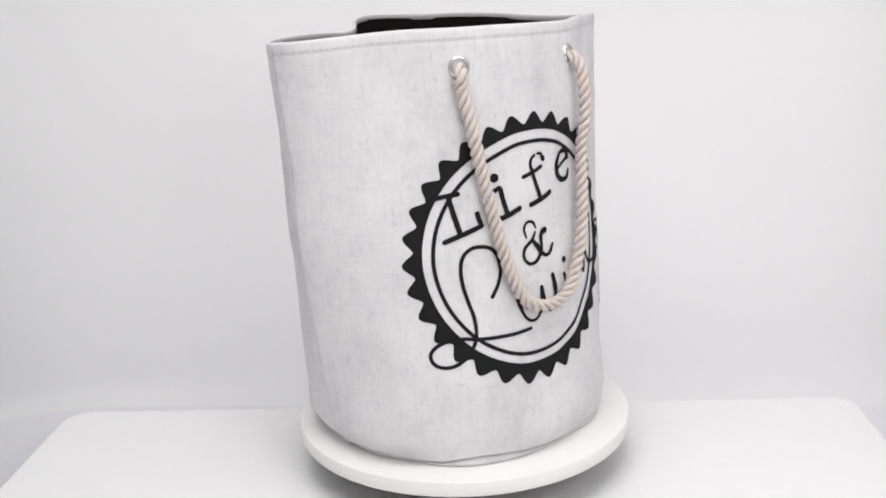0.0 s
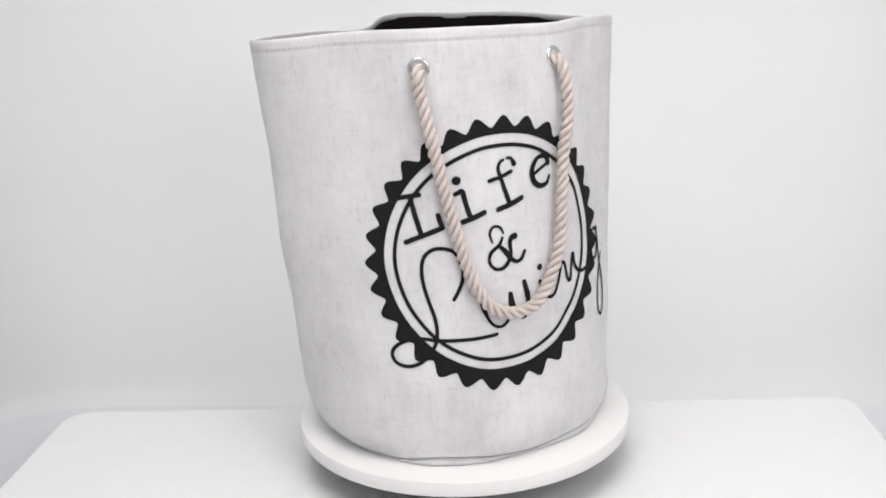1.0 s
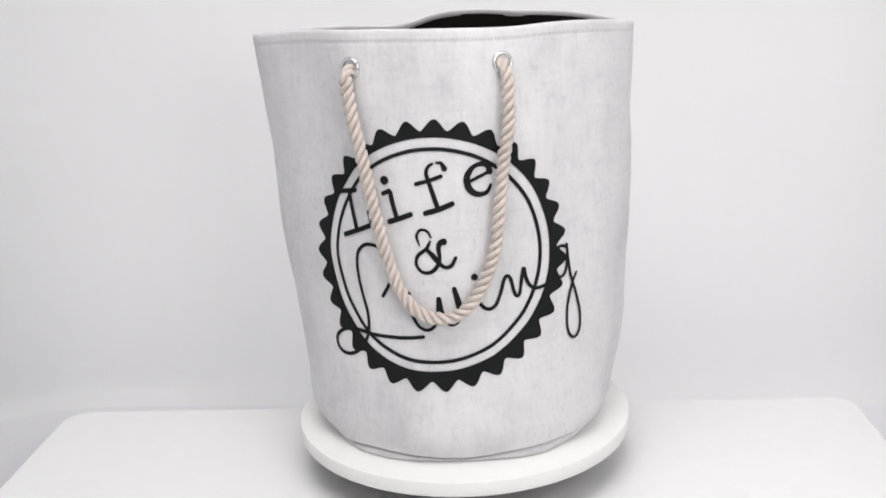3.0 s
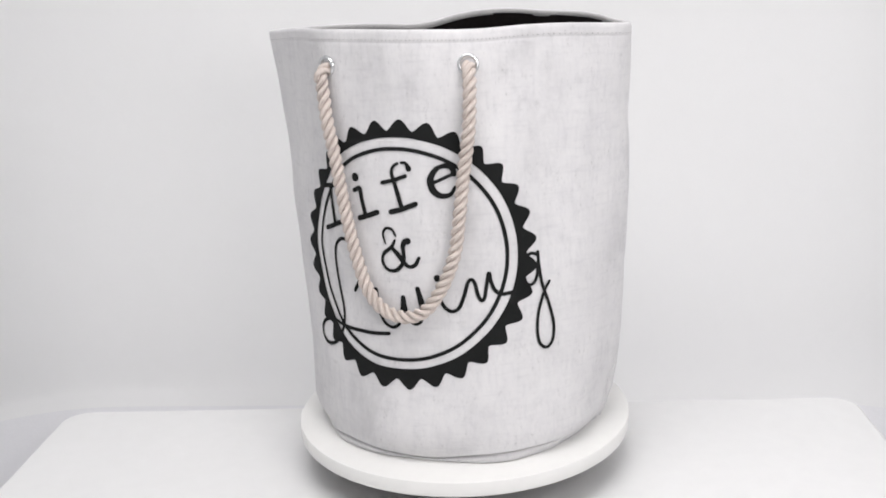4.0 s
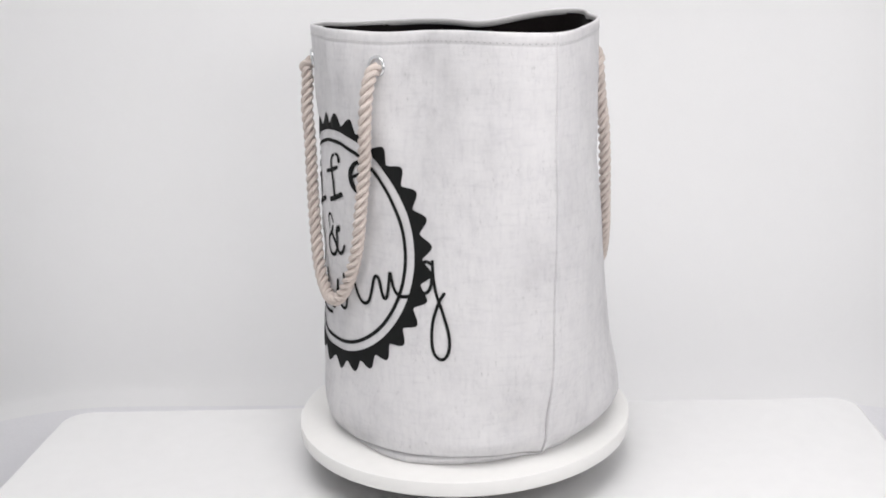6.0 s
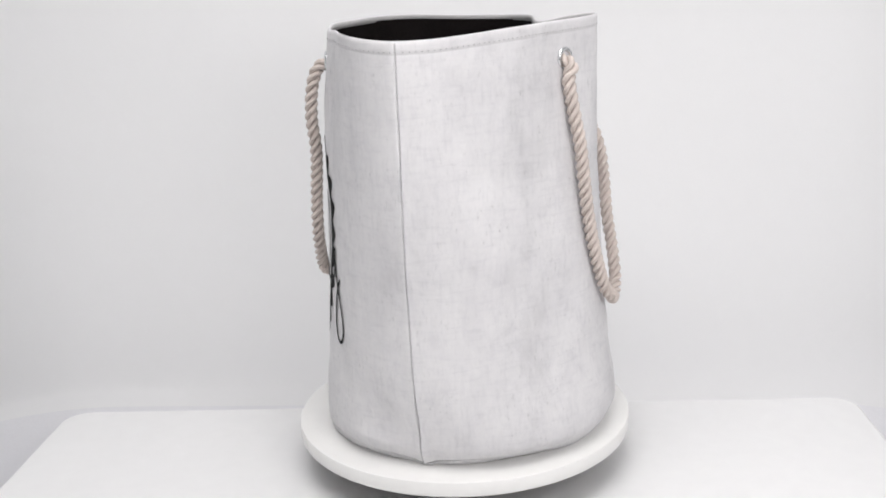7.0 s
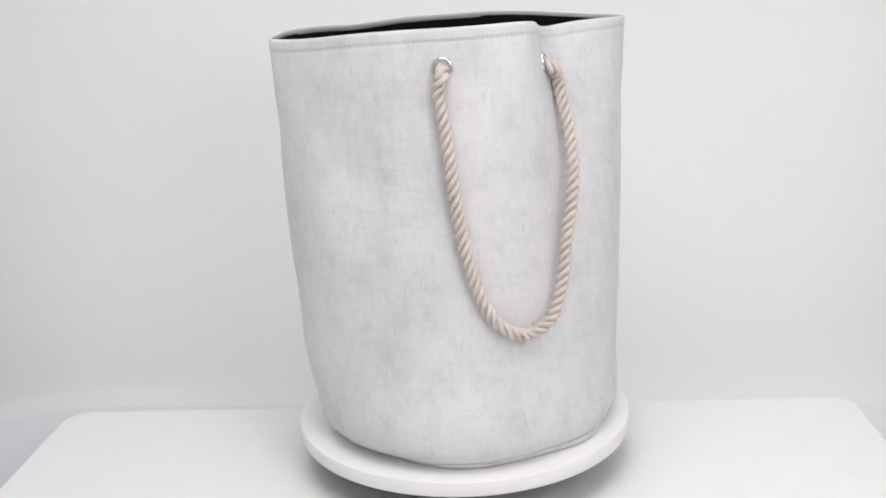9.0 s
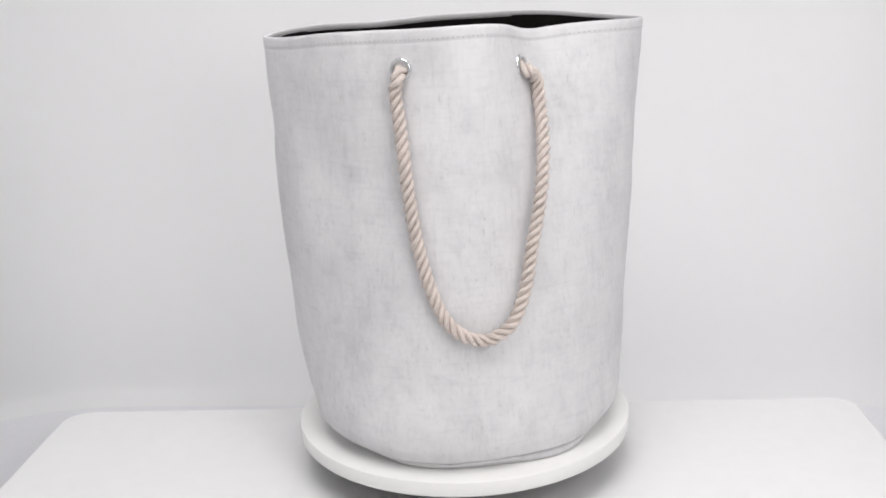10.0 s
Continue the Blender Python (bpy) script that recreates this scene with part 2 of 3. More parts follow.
def rim_height(th):
    i = ((th + 1.5 * math.pi) % (2 * math.pi)) / radians(1)
    i0 = min(int(i), len(TH) - 2)
    return float(RIM_Z[i0] * (1 - i + i0) + RIM_Z[i0 + 1] * (i - i0))


# Folds of the stiff cloth: where each starts and ends (angle in degrees, height), its depth and half width in metres.
FOLDS = [
    ((3, 0.072), (34, 0.022), -0.0030, 0.012), ((-4, 0.060), (-30, 0.030), -0.0020, 0.010),
    ((150, 0.36), (166, 0.27), -0.0030, 0.014), ((168, 0.30), (176, 0.14), 0.0022, 0.012),
    ((30, 0.39), (46, 0.33), 0.0018, 0.010), ((20, 0.42), (30, 0.30), -0.0024, 0.013),
    ((-60, 0.425), (-46, 0.36), -0.0020, 0.009), ((-60, 0.425), (-66, 0.34), 0.0014, 0.008),
    ((-122, 0.425), (-134, 0.36), -0.0024, 0.010), ((-150, 0.40), (-166, 0.33), 0.0022, 0.014),
    ((-150, 0.10), (-128, 0.045), -0.0022, 0.012), ((-60, 0.07), (-40, 0.03), -0.0024, 0.011),
    ((96, 0.10), (122, 0.04), -0.0026, 0.013), ((60, 0.09), (78, 0.04), 0.0016, 0.012),
    ((116, 0.42), (128, 0.33), -0.0022, 0.010), ((-20, 0.36), (-30, 0.22), -0.0020, 0.014),
]


# Broad bulges and hollows: angle, height, how far out, half width in degrees and in metres.
BULGES = [(-60, 0.425, 0.0045, 14, 0.06), (-122, 0.43, 0.003, 9, 0.05), (62, 0.428, -0.003, 14, 0.05), (116, 0.42, -0.002, 10, 0.05),
          (-104, 0.094, 0.003, 12, 0.05), (-101, 0.37, -0.003, 10, 0.05), (-84, 0.27, 0.002, 12, 0.08), (-8, 0.046, -0.008, 15, 0.032)]


def crumple(th, z):
    """Small dents, long soft creases and folds of the stiff cloth."""
    p = Vector((0.9 * math.cos(th), 0.9 * math.sin(th), z * 3.5))
    pull = 0.0016 * math.exp(-((z - 0.38) / 0.07) ** 2) * noise.noise(p * 5.0 + Vector((2, 9, 4)))
    out = 0.0026 * noise.noise(p * 2.8) + pull + 0.0012 * noise.noise(p * 8.0 + Vector((7, 3, 1)))
    for at, height, amount, wide, tall in BULGES:
        d = (th - radians(at) + math.pi) % (2 * math.pi) - math.pi
        out += amount * math.exp(-(d / radians(wide)) ** 2 - ((z - height) / tall) ** 2)
    for (a0, z0), (a1, z1), depth, half in FOLDS:
        da = (th - radians(a0) + math.pi) % (2 * math.pi) - math.pi
        ax, az, px, pz = radians(a1 - a0) * 0.17, z1 - z0, da * 0.17, z - z0
        size = math.hypot(ax, az)
        u, d = (px * ax + pz * az) / size ** 2, (px * az - pz * ax) / size
        if -0.25 < u < 1.25 and abs(d) < 3 * half:
            run = max(0.0, math.sin(math.pi * (u + 0.25) / 1.5)) ** 2
            out += depth * run * math.exp(-abs(d) / half) * (1 - math.exp(-((d / half) ** 2) * 6 - 0.6))
    for at, reach, top in ((2, 34, 0.074), (2, -36, 0.052), (181, 30, 0.055), (181, -30, 0.06)):
        u = ((th - radians(at) + math.pi) % (2 * math.pi) - math.pi) / radians(reach)
        if 0 <= u < 1:
            out -= 0.10 * max(0.0, top * (1 - u * 0.75) - z) * min(1.0, u * 8, (1 - u) * 3)
    return out


SURFACE = FORM + np.array([[crumple(a, u * zr) for u in UP] for a, zr in zip(TH, RIM_Z)])


def radius(th, z):
    i = ((th + 1.5 * math.pi) % (2 * math.pi)) / radians(1)
    j = min(max(z / rim_height(th), 0), 1) * (len(UP) - 1)
    i0, j0 = min(int(i), len(TH) - 2), min(int(j), len(UP) - 2)
    a, b = i - i0, j - j0
    return float((SURFACE[i0, j0] * (1 - a) + SURFACE[i0 + 1, j0] * a) * (1 - b) + (SURFACE[i0, j0 + 1] * (1 - a) + SURFACE[i0 + 1, j0 + 1] * a) * b)


def on_bag(th, z, lift=0.0):
    """The point of the bag's outer face at that angle and height, lifted off it."""
    e = 0.01
    r, ra, rz = radius(th, z), (radius(th + e, z) - radius(th - e, z)) / (2 * e), (radius(th, z + 0.004) - radius(th, z - 0.004)) / 0.008
    out, along = Vector((math.cos(th), math.sin(th), 0)), Vector((-math.sin(th), math.cos(th), 0))
    n = (out - along * (ra / r) - Vector((0, 0, rz))).normalized()
    return out * r + Vector((0, 0, z)) + n * lift, n


ARCS = []
for j in range(len(UP)):
    x, y = FORM[:, j] * np.cos(TH), FORM[:, j] * np.sin(TH)
    s = np.r_[0, np.cumsum(np.hypot(np.diff(x), np.diff(y)))]
    ARCS.append(s - s[180])


def cloth(s, z, lift=0.0):
    """The point s metres along the cloth from the middle of the front, at a height."""
    j = min(max(z / 0.46, 0), 1) * (len(UP) - 1)
    j0 = min(int(j), len(UP) - 2)
    row = ARCS[j0] * (1 - j + j0) + ARCS[j0 + 1] * (j - j0)
    return on_bag(float(np.interp(s, row, TH)), z, lift)[0]


# ---- the bag ----
def seam_shift(z):
    return radians(-0.4) * max(0.0, 1 - z / 0.092) + radians(0.9) * max(0, z - 0.2) / 0.24


def bag_columns():
    cols = list(np.radians(np.arange(0, 360, 1.25)))
    cols = [c for c in cols if all(abs((c - s + math.pi) % (2 * math.pi) - math.pi) > 0.03 for s in SEAMS)]
    for s in SEAMS:
        cols += [(s + d) % (2 * math.pi) for d in (-0.026, -0.014, -0.008, -0.005, -0.0025, 0, 0.0025, 0.005, 0.008, 0.014, 0.026)]
    return sorted(cols)


def warp(col, z):
    return col + sum(seam_shift(z) * math.exp(-(((col - s + math.pi) % (2 * math.pi) - math.pi) / 0.22) ** 2) for s in SEAMS)


def groove(col, z):
    """The stitched side seam: a narrow fold, one edge lying over the other, gaping a little near the foot."""
    out, gape = 0.0, math.exp(-((z - 0.05) / 0.026) ** 2)
    for s in SEAMS:
        d = (col - s + math.pi) % (2 * math.pi) - math.pi
        if abs(d) < 0.3:
            depth = 0.0025 + 0.0016 * max(0.0, 1 - z / 0.26) + 0.0008 * gape
            out += -depth * math.exp(-(d / (0.0026 + 0.004 * gape)) ** 2) + (0.0009 * math.exp(-(d / 0.02)) if d > 0 else -0.0022 * gape * math.exp(d / 0.1))
    return out


def foot_height(c):
    """How far the bottom panel's edge shows, round the bag: it dips under the side seams and where the cloth hangs lower."""
    h = 0.0128 + 0.0022 * noise.noise(Vector((2.2 * math.cos(c), 2.2 * math.sin(c), 4.0))) + 0.0009 * noise.noise(Vector((7 * math.cos(c), 7 * math.sin(c), 1.0)))
    for at, deep, wide in ((2, 0.0060, 7), (51, 0.0060, 6), (-86, 0.0065, 16), (-140, 0.0060, 14), (181, 0.0060, 7), (-30, -0.0030, 12), (150, -0.002, 14)):
        d = (c - radians(at) + math.pi) % (2 * math.pi) - math.pi
        h -= deep * math.exp(-(d / radians(wide)) ** 2)
    return h


def bag_body(parent):
    bm = bmesh.new()
    cols = bag_columns()
    rows = []
    levels = np.r_[0.0, 0.0008, np.linspace(0.003, 0.03, 7), np.linspace(0.036, 0.966, 73), 0.9735, 0.9755, 0.9775, 0.986, 0.993, 1.0]
    for u in levels:
        row = []
        for c in cols:
            zr = rim_height(c)
            z = foot_height(c) + u * (zr - 0.0018 - foot_height(c))
            th = warp(c, z)
            hem = 0.0004 if u > 0.976 else -0.0002 if u > 0.975 else 0.0
            p, n = on_bag(th, z, -0.0065 if u == 0 else (hem + groove(c, z) + 0.0016 * math.exp(-(z - foot_height(c)) / 0.006)) if z < zr - 0.004 else 0.0003)
            row.append(bm.verts.new(p))
        rows.append(row)
    for lift, drop in ((-0.0006, -0.0006), (-0.0014, 0.0), (-0.0022, -0.0005), (-0.0026, 0.0015)):
        row = []
        for c in cols:
            z = rim_height(c)
            p, n = on_bag(warp(c, z), z, lift)
            row.append(bm.verts.new(p - Vector((0, 0, abs(drop)))))
        rows.append(row)
    grid_faces(bm, rows, closed=True)
    return part("body", bm, CANVAS, parent, "stiff white canvas with worn grey flecks")


def bag_hem(parent):
    """The grey band round inside the mouth."""
    bm = bmesh.new()
    cols = np.radians(np.arange(0, 360, 2))
    rows = []
    for lift, drop in ((-0.0020, 0.0016), (-0.0030, 0.0012), (-0.0036, 0.003), (-0.0038, 0.0074), (-0.0028, 0.0078)):
        rows.append([bm.verts.new(on_bag(c, rim_height(c), lift)[0] - Vector((0, 0, drop))) for c in cols])
    grid_faces(bm, rows, closed=True)
    return part("inner_hem", bm, HEM, parent, "grey band round the inside of the mouth")


def bag_lining(parent):
    bm = bmesh.new()
    cols = np.radians(np.arange(0, 360, 2.5))
    rows = []
    for u in np.linspace(1, 0.02, 40):
        row = []
        for c in cols:
            z = u * (rim_height(c) - 0.0058)
            deep = -0.0036 - (0.005 + 0.004 * noise.noise(Vector((3 * math.cos(c), 3 * math.sin(c), z * 12)))) * min(1, (1 - u) * 8)
            row.append(bm.verts.new(on_bag(c, z, deep)[0]))
        rows.append(row)
    grid_faces(bm, rows, closed=True)
    bm.faces.new(rows[-1])
    return part("lining", bm, LINING, parent, "black fabric lining")


def bag_base(parent):
    """The bottom panel: its turned-up edge shows as a band of uneven height over the turntable."""
    bm = bmesh.new()
    cols = np.radians(np.arange(0, 360, 1.5))
    rows = [[] for _ in range(8)]
    for c in cols:
        h = foot_height(c)
        for row, (z, lift) in zip(rows, ((0.0003, -0.012), (0.0003, -0.0012), (0.0010, 0.0004), (h * 0.35, 0.0010), (h * 0.5, 0.0006), (h - 0.0036, -0.0008), (h - 0.0030, -0.0050), (h + 0.0010, -0.0078))):
            row.append(bm.verts.new(on_bag(c, z, 0)[0] + Vector((math.cos(c), math.sin(c), 0)) * lift))
    for row in rows[:2]:
        for v in row:
            v.co.z = 0.0003
    grid_faces(bm, rows, closed=True)
    bm.faces.new(rows[0])
    return part("base_panel", bm, CANVAS, parent, "white canvas bottom panel with turned-up edge")


def bag_stitching(parent):
    """The row of machine stitches under the rim."""
    bm = bmesh.new()
    n = 214
    for k in range(n):
        c = 2 * math.pi * k / n
        z = rim_height(c) - 0.0105
        a, nn = on_bag(c - 0.0075, z, 0.0003)
        b, _ = on_bag(c + 0.0040, z, 0.0003)
        t = (b - a).normalized()
        up = nn.cross(t)
        ring = []
        for q, w in ((a, 0.2), (a.lerp(b, 0.3), 1), (a.lerp(b, 0.7), 1), (b, 0.2)):
            ring.append([bm.verts.new(q + up * (0.00042 * w * sx) + nn * (0.0005 * w * sy)) for sx, sy in ((-1, 0), (0, 1), (1, 0))])
        grid_faces(bm, ring)
    return tagged(part("stitching", bm, THREAD, parent, "row of small grey stitches"), kind="stuff")


def ring_mesh(th, z, mat, parent):
    """A pressed metal eyelet with a rolled edge."""
    p, n = on_bag(th, z, 0.0)
    m = Matrix.Translation(p) @ n.to_track_quat("Z", "Y").to_matrix().to_4x4()
    bm = bmesh.new()
    prof = [(0.0070, -0.006), (0.0070, 0.0004)]
    prof += [(0.0090 - 0.0020 * math.cos(a), 0.0006 + 0.0018 * math.sin(a)) for a in np.linspace(0.1, math.pi - 0.15, 9)]
    prof += [(0.0112, 0.0004), (0.0112, -0.0005)]
    lathe(bm, prof, 40, m)
    return part("grommet", bm, mat, parent, "shiny chrome eyelet")


EYELETS = [(radians(-123.0), 0.4270), (radians(-60.2), 0.4271), (radians(65.0), 0.4268), (radians(116.3), 0.4219)]

# The ropes hang from their eyelets: angle in degrees, height and distance off the cloth, from one eyelet to the other.
FRONT = [
    (-122.9, 0.4059, 0.0085), (-120.5, 0.3725, 0.0119), (-117.9, 0.3378, 0.0117), (-115.5, 0.3035, 0.0105), (-112.7, 0.2682, 0.0100), (-109.5, 0.2325, 0.0106),
    (-104.6, 0.1966, 0.0096), (-98.8, 0.1759, 0.0085), (-89.7, 0.1684, 0.0096), (-81.2, 0.1771, 0.0120), (-73.5, 0.2045, 0.0121), (-69.0, 0.2390, 0.0131),
    (-66.1, 0.2793, 0.0130), (-63.4, 0.3262, 0.0127), (-61.8, 0.3647, 0.0145), (-61.0, 0.3984, 0.0144),
]
BACK = [
    (63.7, 0.4036, 0.0085), (65.3, 0.3687, 0.0089), (66.5, 0.3361, 0.0111), (67.9, 0.2960, 0.0108), (69.7, 0.2552, 0.0085), (72.9, 0.2134, 0.0085),
    (77.4, 0.1771, 0.0085), (83.0, 0.1578, 0.0114), (89.5, 0.1499, 0.0104), (95.2, 0.1551, 0.0133), (99.7, 0.1688, 0.0158), (103.7, 0.2010, 0.0173),
    (107.1, 0.2358, 0.0170), (109.9, 0.2753, 0.0186), (112.9, 0.3140, 0.0193), (117.2, 0.3512, 0.0144), (121.7, 0.3842, 0.0085), (121.9, 0.4036, 0.0085),
]


def rope_path(hang, first, last):
    pts = [on_bag(first[0], first[1] - 0.001, -0.016)[0], on_bag(first[0], first[1] - 0.0025, 0.0)[0], on_bag(first[0], first[1] - 0.0085, 0.0095)[0]]
    pts += [on_bag(radians(deg), z, lift)[0] for deg, z, lift in hang]
    pts += [on_bag(last[0], last[1] - 0.0085, 0.0095)[0], on_bag(last[0], last[1] - 0.0025, 0.0)[0], on_bag(last[0], last[1] - 0.001, -0.016)[0]]
    return smooth_path([tuple(p) for p in pts], 0.0016)


def rope_handle(hang, first, last, parent):
    """Three cotton strands laid round one another."""
    path = rope_path(hang, first, last)
    tang = np.gradient(path, axis=0)
    side = None
    frames = []
    for p, t in zip(path, tang):
        t = Vector(t).normalized()
        side = (Vector((1, 0, 0)) if side is None else side)
        side = (side - t * side.dot(t)).normalized()
        frames.append((Vector(p), t, side, t.cross(side)))
    top = new("rope_handle")
    top.parent = parent
    tagged(top, "thick twisted natural cotton rope handle")
    run = np.r_[0, np.cumsum(np.linalg.norm(np.diff(path, axis=0), axis=1))]
    for k in range(3):
        bm = bmesh.new()
        rows = []
        for (p, t, a, b), s in zip(frames, run):
            w = 2 * math.pi * (s / 0.030 + k / 3)
            radial = a * math.cos(w) + b * math.sin(w)
            across = b * math.cos(w) - a * math.sin(w)
            centre = p + radial * 0.0038
            fuzz = 1 + 0.05 * noise.noise(Vector((s * 160, k * 5.0, 0)))
            rows.append([bm.verts.new(centre + (radial * (0.0035 * math.cos(q)) + across * (0.0037 * math.sin(q))) * fuzz) for q in np.linspace(0, 2 * math.pi, 14, endpoint=False)])
        grid_faces(bm, rows, closed=True)
        bm.faces.new(rows[0])
        bm.faces.new(rows[-1])
        part("strand", bm, COTTON, top)
    return top


# ---- the print: a toothed badge, typewriter letters and a handwritten word ----
def badge_point(rho, a, lift, rise=0.0):
    """A point of the badge on the cloth, which is drawn a little askew on the bag. rho: 1 at the tips of the teeth."""
    s = -0.0066 + rho * (0.1479 * math.cos(a) + 0.0062 * math.sin(a))
    z = 0.2293 + rise + rho * (0.1451 * math.sin(a) - 0.0051 * math.cos(a))
    return cloth(s, z, lift)


def gear_print(parent):
    bm = bmesh.new()
    teeth, per = 31, 20
    rows = [[] for _ in range(8)]
    for k in range(teeth * per):
        a = math.pi / 2 + 2 * math.pi * k / (teeth * per)
        f = abs(2 * ((k / per) % 1.0) - 1)
        tooth = 0.5 - 0.5 * math.cos(math.pi * f)
        tooth = 0.85 * tooth + 0.15 * f
        outer = 0.921 + 0.080 * tooth ** 0.88
        for row, u in zip(rows, np.linspace(0, 1, 8)):
            row.append(bm.verts.new(badge_point(0.857 + (outer - 0.857) * u, a, 0.0006, 0.0022 * (1 - u))))
    grid_faces(bm, rows, closed=True)
    return part("badge_print", bm, INK, parent, "black printed toothed ring with lettering inside")


def ring_print(parent):
    bm = bmesh.new()
    rows = [[bm.verts.new(badge_point(r, 2 * math.pi * k / 300, 0.0007, 0.0015)) for k in range(300)] for r in (0.768, 0.782, 0.796)]
    grid_faces(bm, rows, closed=True)
    return part("inner_ring", bm, INK, parent)


def ribbon(bm, points, width, lift, widths=None):
    """A printed pen stroke with round ends, lying on the cloth."""
    path = smooth_path(points, 0.0012) if len(points) > 1 else np.array([points[0], (points[0][0] + 1e-5, points[0][1])])
    tang = np.gradient(path, axis=0)
    tang /= np.linalg.norm(tang, axis=1)[:, None] + 1e-12
    half = np.full(len(path), width / 2)
    if widths:
        half = np.interp(np.linspace(0, 1, len(path)), np.linspace(0, 1, len(widths)), widths) / 2
    cross = []
    def station(p, t, h):
        n = np.array((-t[1], t[0]))
        return [bm.verts.new(cloth(*(p + n * h * u), lift)) for u in (-1, 0, 1)]
    for a in np.linspace(-math.pi / 2 * 0.93, 0, 5)[:-1]:
        cross.append(station(path[0] + tang[0] * half[0] * math.sin(a), tang[0], half[0] * math.cos(a)))
    for p, t, h in zip(path, tang, half):
        cross.append(station(p, t, h))
    for a in np.linspace(0, math.pi / 2 * 0.93, 5)[1:]:
        cross.append(station(path[-1] + tang[-1] * half[-1] * math.sin(a), tang[-1], half[-1] * math.cos(a)))
    grid_faces(bm, cross)


def glyph(name, strokes, parent, label):
    bm = bmesh.new()
    for k, (pts, w, *ws) in enumerate(strokes):
        ribbon(bm, pts, w, 0.0008 + 0.00006 * k, ws[0] if ws else None)
    return part(name, bm, INK, parent, label)


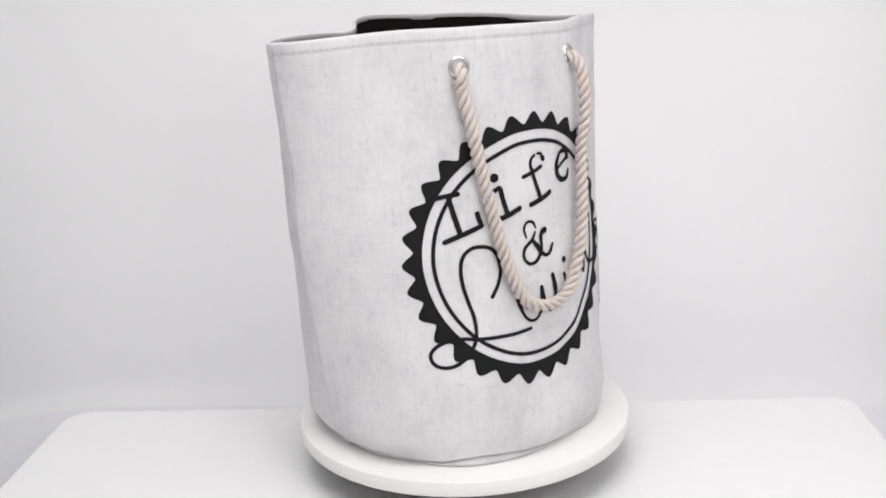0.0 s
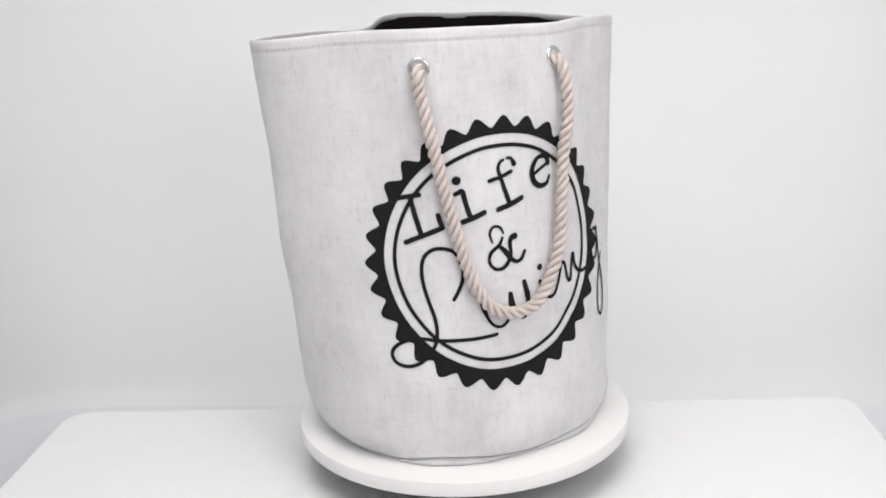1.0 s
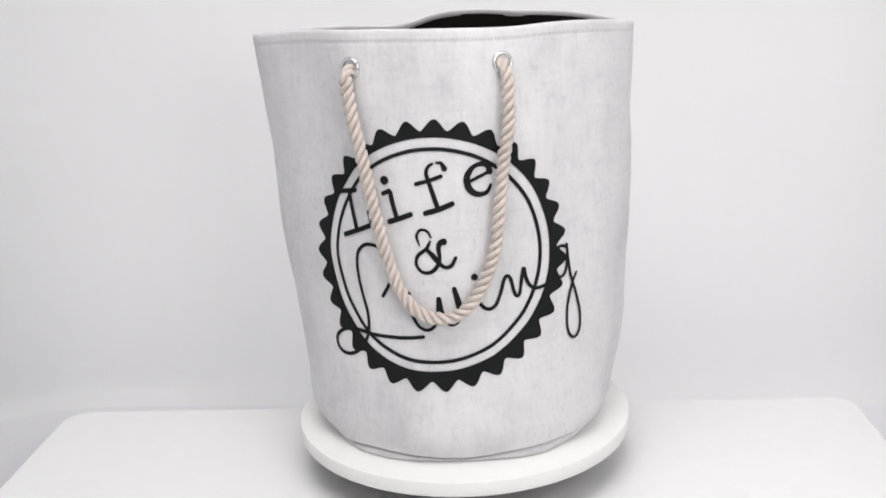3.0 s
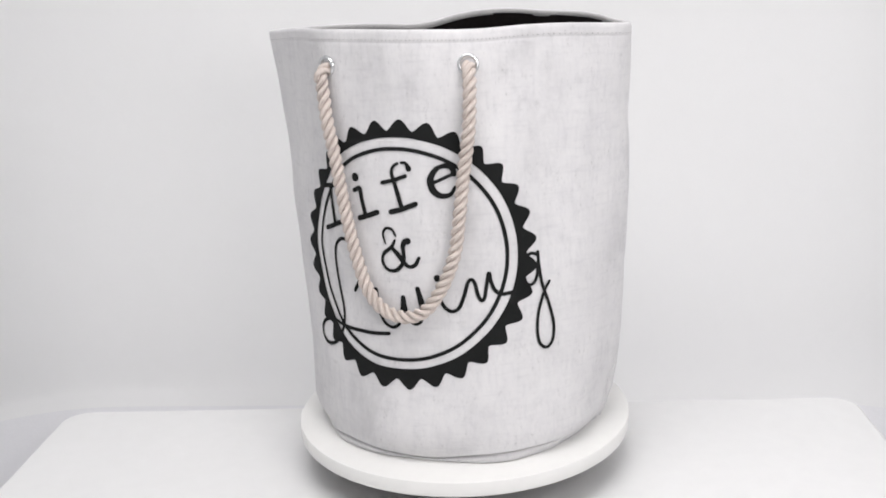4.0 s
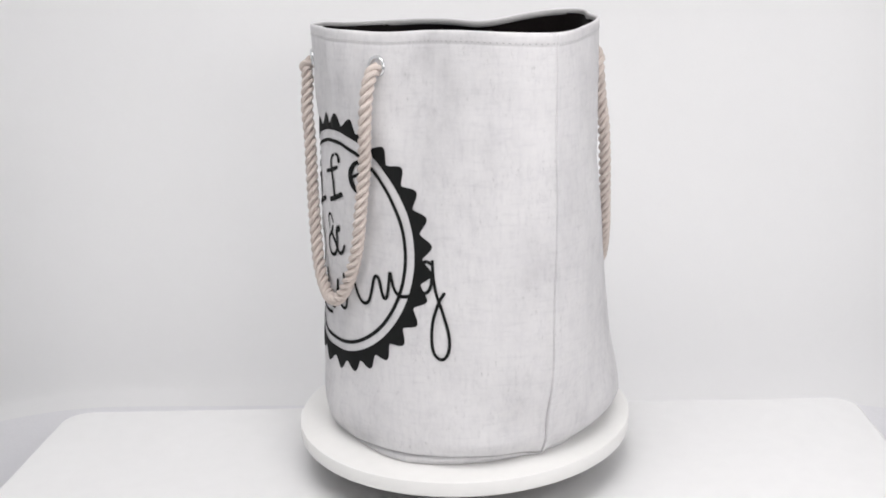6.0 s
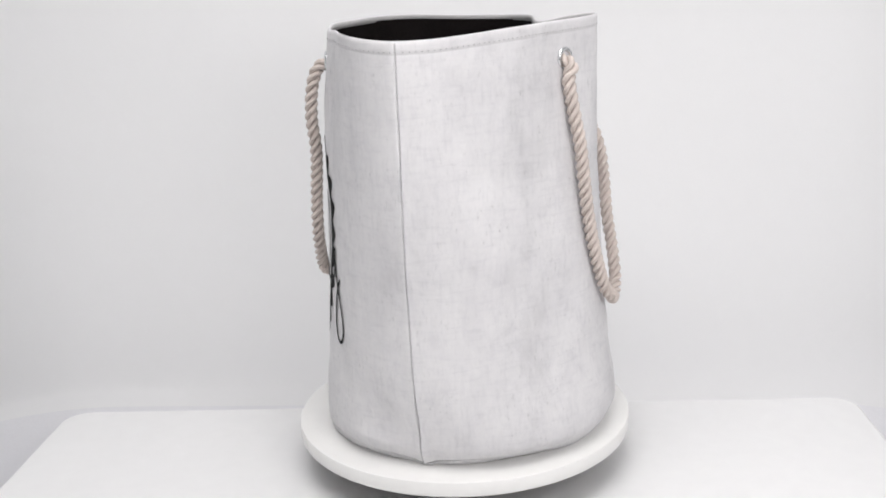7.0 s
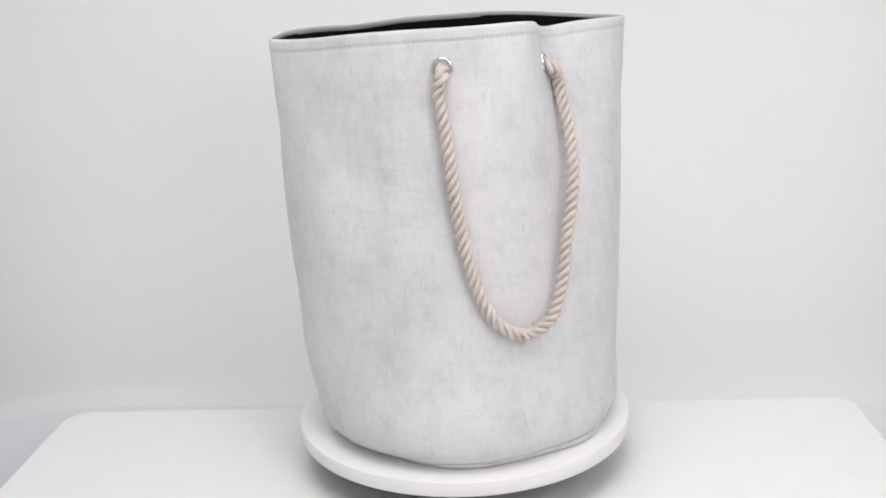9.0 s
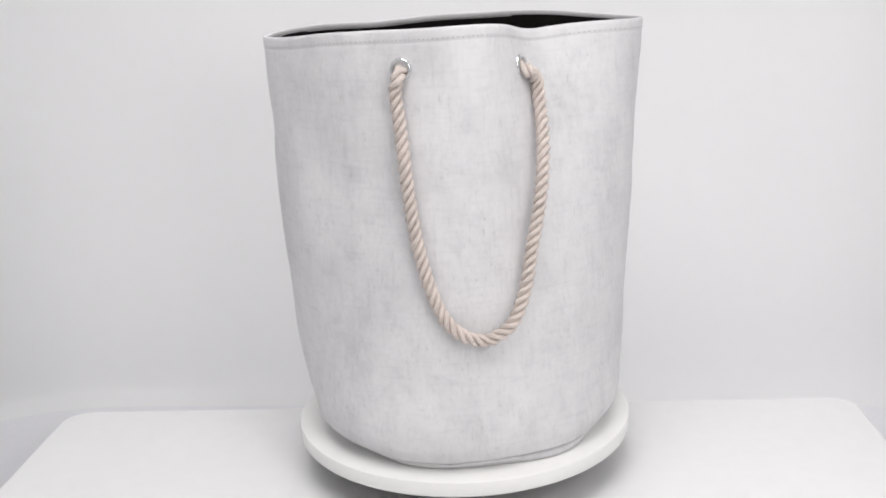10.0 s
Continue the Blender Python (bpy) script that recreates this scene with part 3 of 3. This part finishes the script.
def lettering(badge):
    glyph("letter", [
        ([(-0.1165, 0.2955), (-0.1050, 0.2974), (-0.0936, 0.2992)], 0.0050),
        ([(-0.1036, 0.2970), (-0.0985, 0.2769), (-0.0930, 0.2569)], 0.0056),
        ([(-0.1096, 0.2501), (-0.0902, 0.2573), (-0.0711, 0.2649)], 0.0052),
        ([(-0.0750, 0.2781), (-0.0735, 0.2721), (-0.0711, 0.2649)], 0.0052)], badge, "black printed typewriter capital L")
    glyph("letter", [
        ([(-0.0549, 0.3127)], 0.0094),
        ([(-0.0565, 0.2989), (-0.0502, 0.3019)], 0.0048),
        ([(-0.0487, 0.3003), (-0.0462, 0.2881), (-0.0422, 0.2742)], 0.0052),
        ([(-0.0506, 0.2696), (-0.0392, 0.2733), (-0.0277, 0.2777)], 0.0056)], badge, "black printed typewriter letter i")
    glyph("letter", [
        ([(-0.0119, 0.2787), (0.0017, 0.2827), (0.0152, 0.2879)], 0.0056),
        ([(0.0012, 0.2827), (-0.0077, 0.3118), (-0.0099, 0.3207), (-0.0075, 0.3268), (-0.0035, 0.3293)], 0.0046, [0.0052, 0.0048, 0.0042, 0.003]),
        ([(0.0008, 0.3304), (0.0054, 0.3299), (0.0087, 0.3242)], 0.0044, [0.0026, 0.0036, 0.006]),
        ([(-0.0206, 0.3092), (-0.0077, 0.3123), (0.0049, 0.3165)], 0.0042)], badge, "black printed typewriter letter f")
    glyph("letter", [
        ([(0.0320, 0.3087), (0.0429, 0.3132), (0.0548, 0.3181)], 0.0036),
        ([(0.0555, 0.3181), (0.0536, 0.3241), (0.0482, 0.3267), (0.0382, 0.3243), (0.0314, 0.3145), (0.0330, 0.3028), (0.0410, 0.2960), (0.0512, 0.2970), (0.0562, 0.3045)],
         0.0055, [0.006, 0.006, 0.0046, 0.006, 0.0072, 0.007, 0.006, 0.0045, 0.003])], badge, "black printed typewriter letter e")
    glyph("ampersand", [
        ([(-0.0199, 0.2446), (-0.0225, 0.2545), (-0.0184, 0.2611), (-0.0113, 0.2600), (-0.0076, 0.2535)], 0.0026, [0.0018, 0.0028, 0.003, 0.003, 0.0022]),
        ([(-0.0087, 0.2490), (-0.0127, 0.2415), (-0.0223, 0.2334), (-0.0239, 0.2238), (-0.0178, 0.2162), (-0.0087, 0.2162), (-0.0018, 0.2230), (0.0005, 0.2312), (-0.0003, 0.2422), (0.0020, 0.2473), (0.0053, 0.2484)],
         0.0042, [0.0024, 0.004, 0.0042, 0.0036, 0.0034, 0.0038, 0.0046, 0.0044, 0.004, 0.005, 0.0072]),
        ([(-0.0118, 0.2398), (-0.0060, 0.2334), (0.0002, 0.2252), (0.0064, 0.2210), (0.0126, 0.2231), (0.0170, 0.2308)], 0.0042, [0.004, 0.0056, 0.0056, 0.004, 0.0044, 0.0036])], badge, "black printed ampersand")
    thin, pen = 0.0034, 0.0040
    glyph("script_word", [
        ([(-0.0636, 0.1877), (-0.0558, 0.2017), (-0.0527, 0.2154), (-0.0560, 0.2308), (-0.0620, 0.2394), (-0.0711, 0.2428), (-0.0827, 0.2419), (-0.0920, 0.2337), (-0.0953, 0.2197), (-0.0939, 0.2018),
          (-0.0891, 0.1836), (-0.0847, 0.1682), (-0.0833, 0.1529), (-0.0859, 0.1393), (-0.0957, 0.1250), (-0.1083, 0.1170), (-0.1207, 0.1158), (-0.1300, 0.1201), (-0.1332, 0.1292), (-0.1277, 0.1377),
          (-0.1157, 0.1436), (-0.1005, 0.1458), (-0.0826, 0.1441), (-0.0619, 0.1432), (-0.0408, 0.1436), (-0.0200, 0.1456)], pen),
        ([(-0.0346, 0.1921), (-0.0326, 0.1749), (-0.0252, 0.1583), (-0.0151, 0.1531), (-0.0065, 0.1590), (-0.0035, 0.1735), (-0.0021, 0.1871)], pen, [0.0064, 0.006, 0.0034, 0.0034, 0.0034, 0.004, 0.005]),
        ([(-0.0021, 0.1871), (0.0018, 0.1693), (0.0092, 0.1588), (0.0174, 0.1625), (0.0184, 0.1795), (0.0145, 0.1976)], pen, [0.005, 0.005, 0.0034, 0.0034, 0.0068, 0.005]),
        ([(0.0354, 0.2094)], 0.0072),
        ([(0.0349, 0.1940), (0.0391, 0.1832), (0.0441, 0.1760), (0.0507, 0.1730), (0.0577, 0.1771), (0.0630, 0.1900), (0.0669, 0.2036), (0.0707, 0.2069), (0.0743, 0.2028), (0.0772, 0.1907),
          (0.0807, 0.1840), (0.0843, 0.1864), (0.0868, 0.2001), (0.0893, 0.2134), (0.0916, 0.2030), (0.0957, 0.1940), (0.1016, 0.1898), (0.1086, 0.1899), (0.1168, 0.1921), (0.1262, 0.1959)], pen),
        ([(0.1415, 0.2278), (0.1337, 0.2301), (0.1275, 0.2236), (0.1257, 0.2099), (0.1291, 0.1985), (0.1351, 0.1974), (0.1397, 0.2051), (0.1412, 0.2203)], thin),
        ([(0.1413, 0.2310), (0.1426, 0.2140), (0.1460, 0.1957), (0.1526, 0.1769), (0.1588, 0.1547), (0.1596, 0.1389), (0.1561, 0.1286), (0.1500, 0.1254), (0.1433, 0.1310), (0.1404, 0.1436), (0.1410, 0.1621),
          (0.1446, 0.1772), (0.1491, 0.1893), (0.1542, 0.1977)], thin)], badge, "black printed handwritten word Living")


def tote_bag():
    bag = tagged(new("storage_bag"), "white canvas bag with rope handles and black badge on turntable", "bag")
    bag_body(bag)
    bag_lining(bag)
    bag_hem(bag)
    bag_base(bag)
    bag_stitching(bag)
    for th, z in EYELETS:
        ring_mesh(th, z, CHROME, bag)
    rope_handle(FRONT, EYELETS[0], EYELETS[1], bag)
    rope_handle(BACK, EYELETS[2], EYELETS[3], bag)
    badge = gear_print(bag)
    ring_print(badge)
    lettering(badge)
    return bag


bag = tote_bag()

# The turn of the plate and of the bag on it, in degrees: slow, three times as fast for two seconds, then slow again.
TURN = [(0.0, 36.25), (0.5, 29.18), (1.0, 21.53), (1.5, 14.56), (2.0, 6.98), (2.5, 0.0), (3.0, -7.4), (3.5, -14.8), (4.0, -22.17), (4.5, -29.31),
        (5.0, -36.69), (5.5, -43.72), (5.6, -45.2), (5.7, -49.0), (5.8, -53.5), (6.25, -73.8), (6.8, -98.6), (7.0, -107.5), (7.5, -128.9), (7.6, -133.2), (7.7, -137.3),
        (7.8, -139.6), (8.0, -142.85), (8.5, -150.19), (9.0, -157.73), (9.5, -164.85), (10.0, -172.54)]


def motions():
    walk(bag, [(t, pose(0, 0, 0.0003, 0, 0, a)) for t, a in TURN])
    walk(disc, [(t, pose(0, 0, 0.06, 0, 0, a)) for t, a in TURN])


motions()
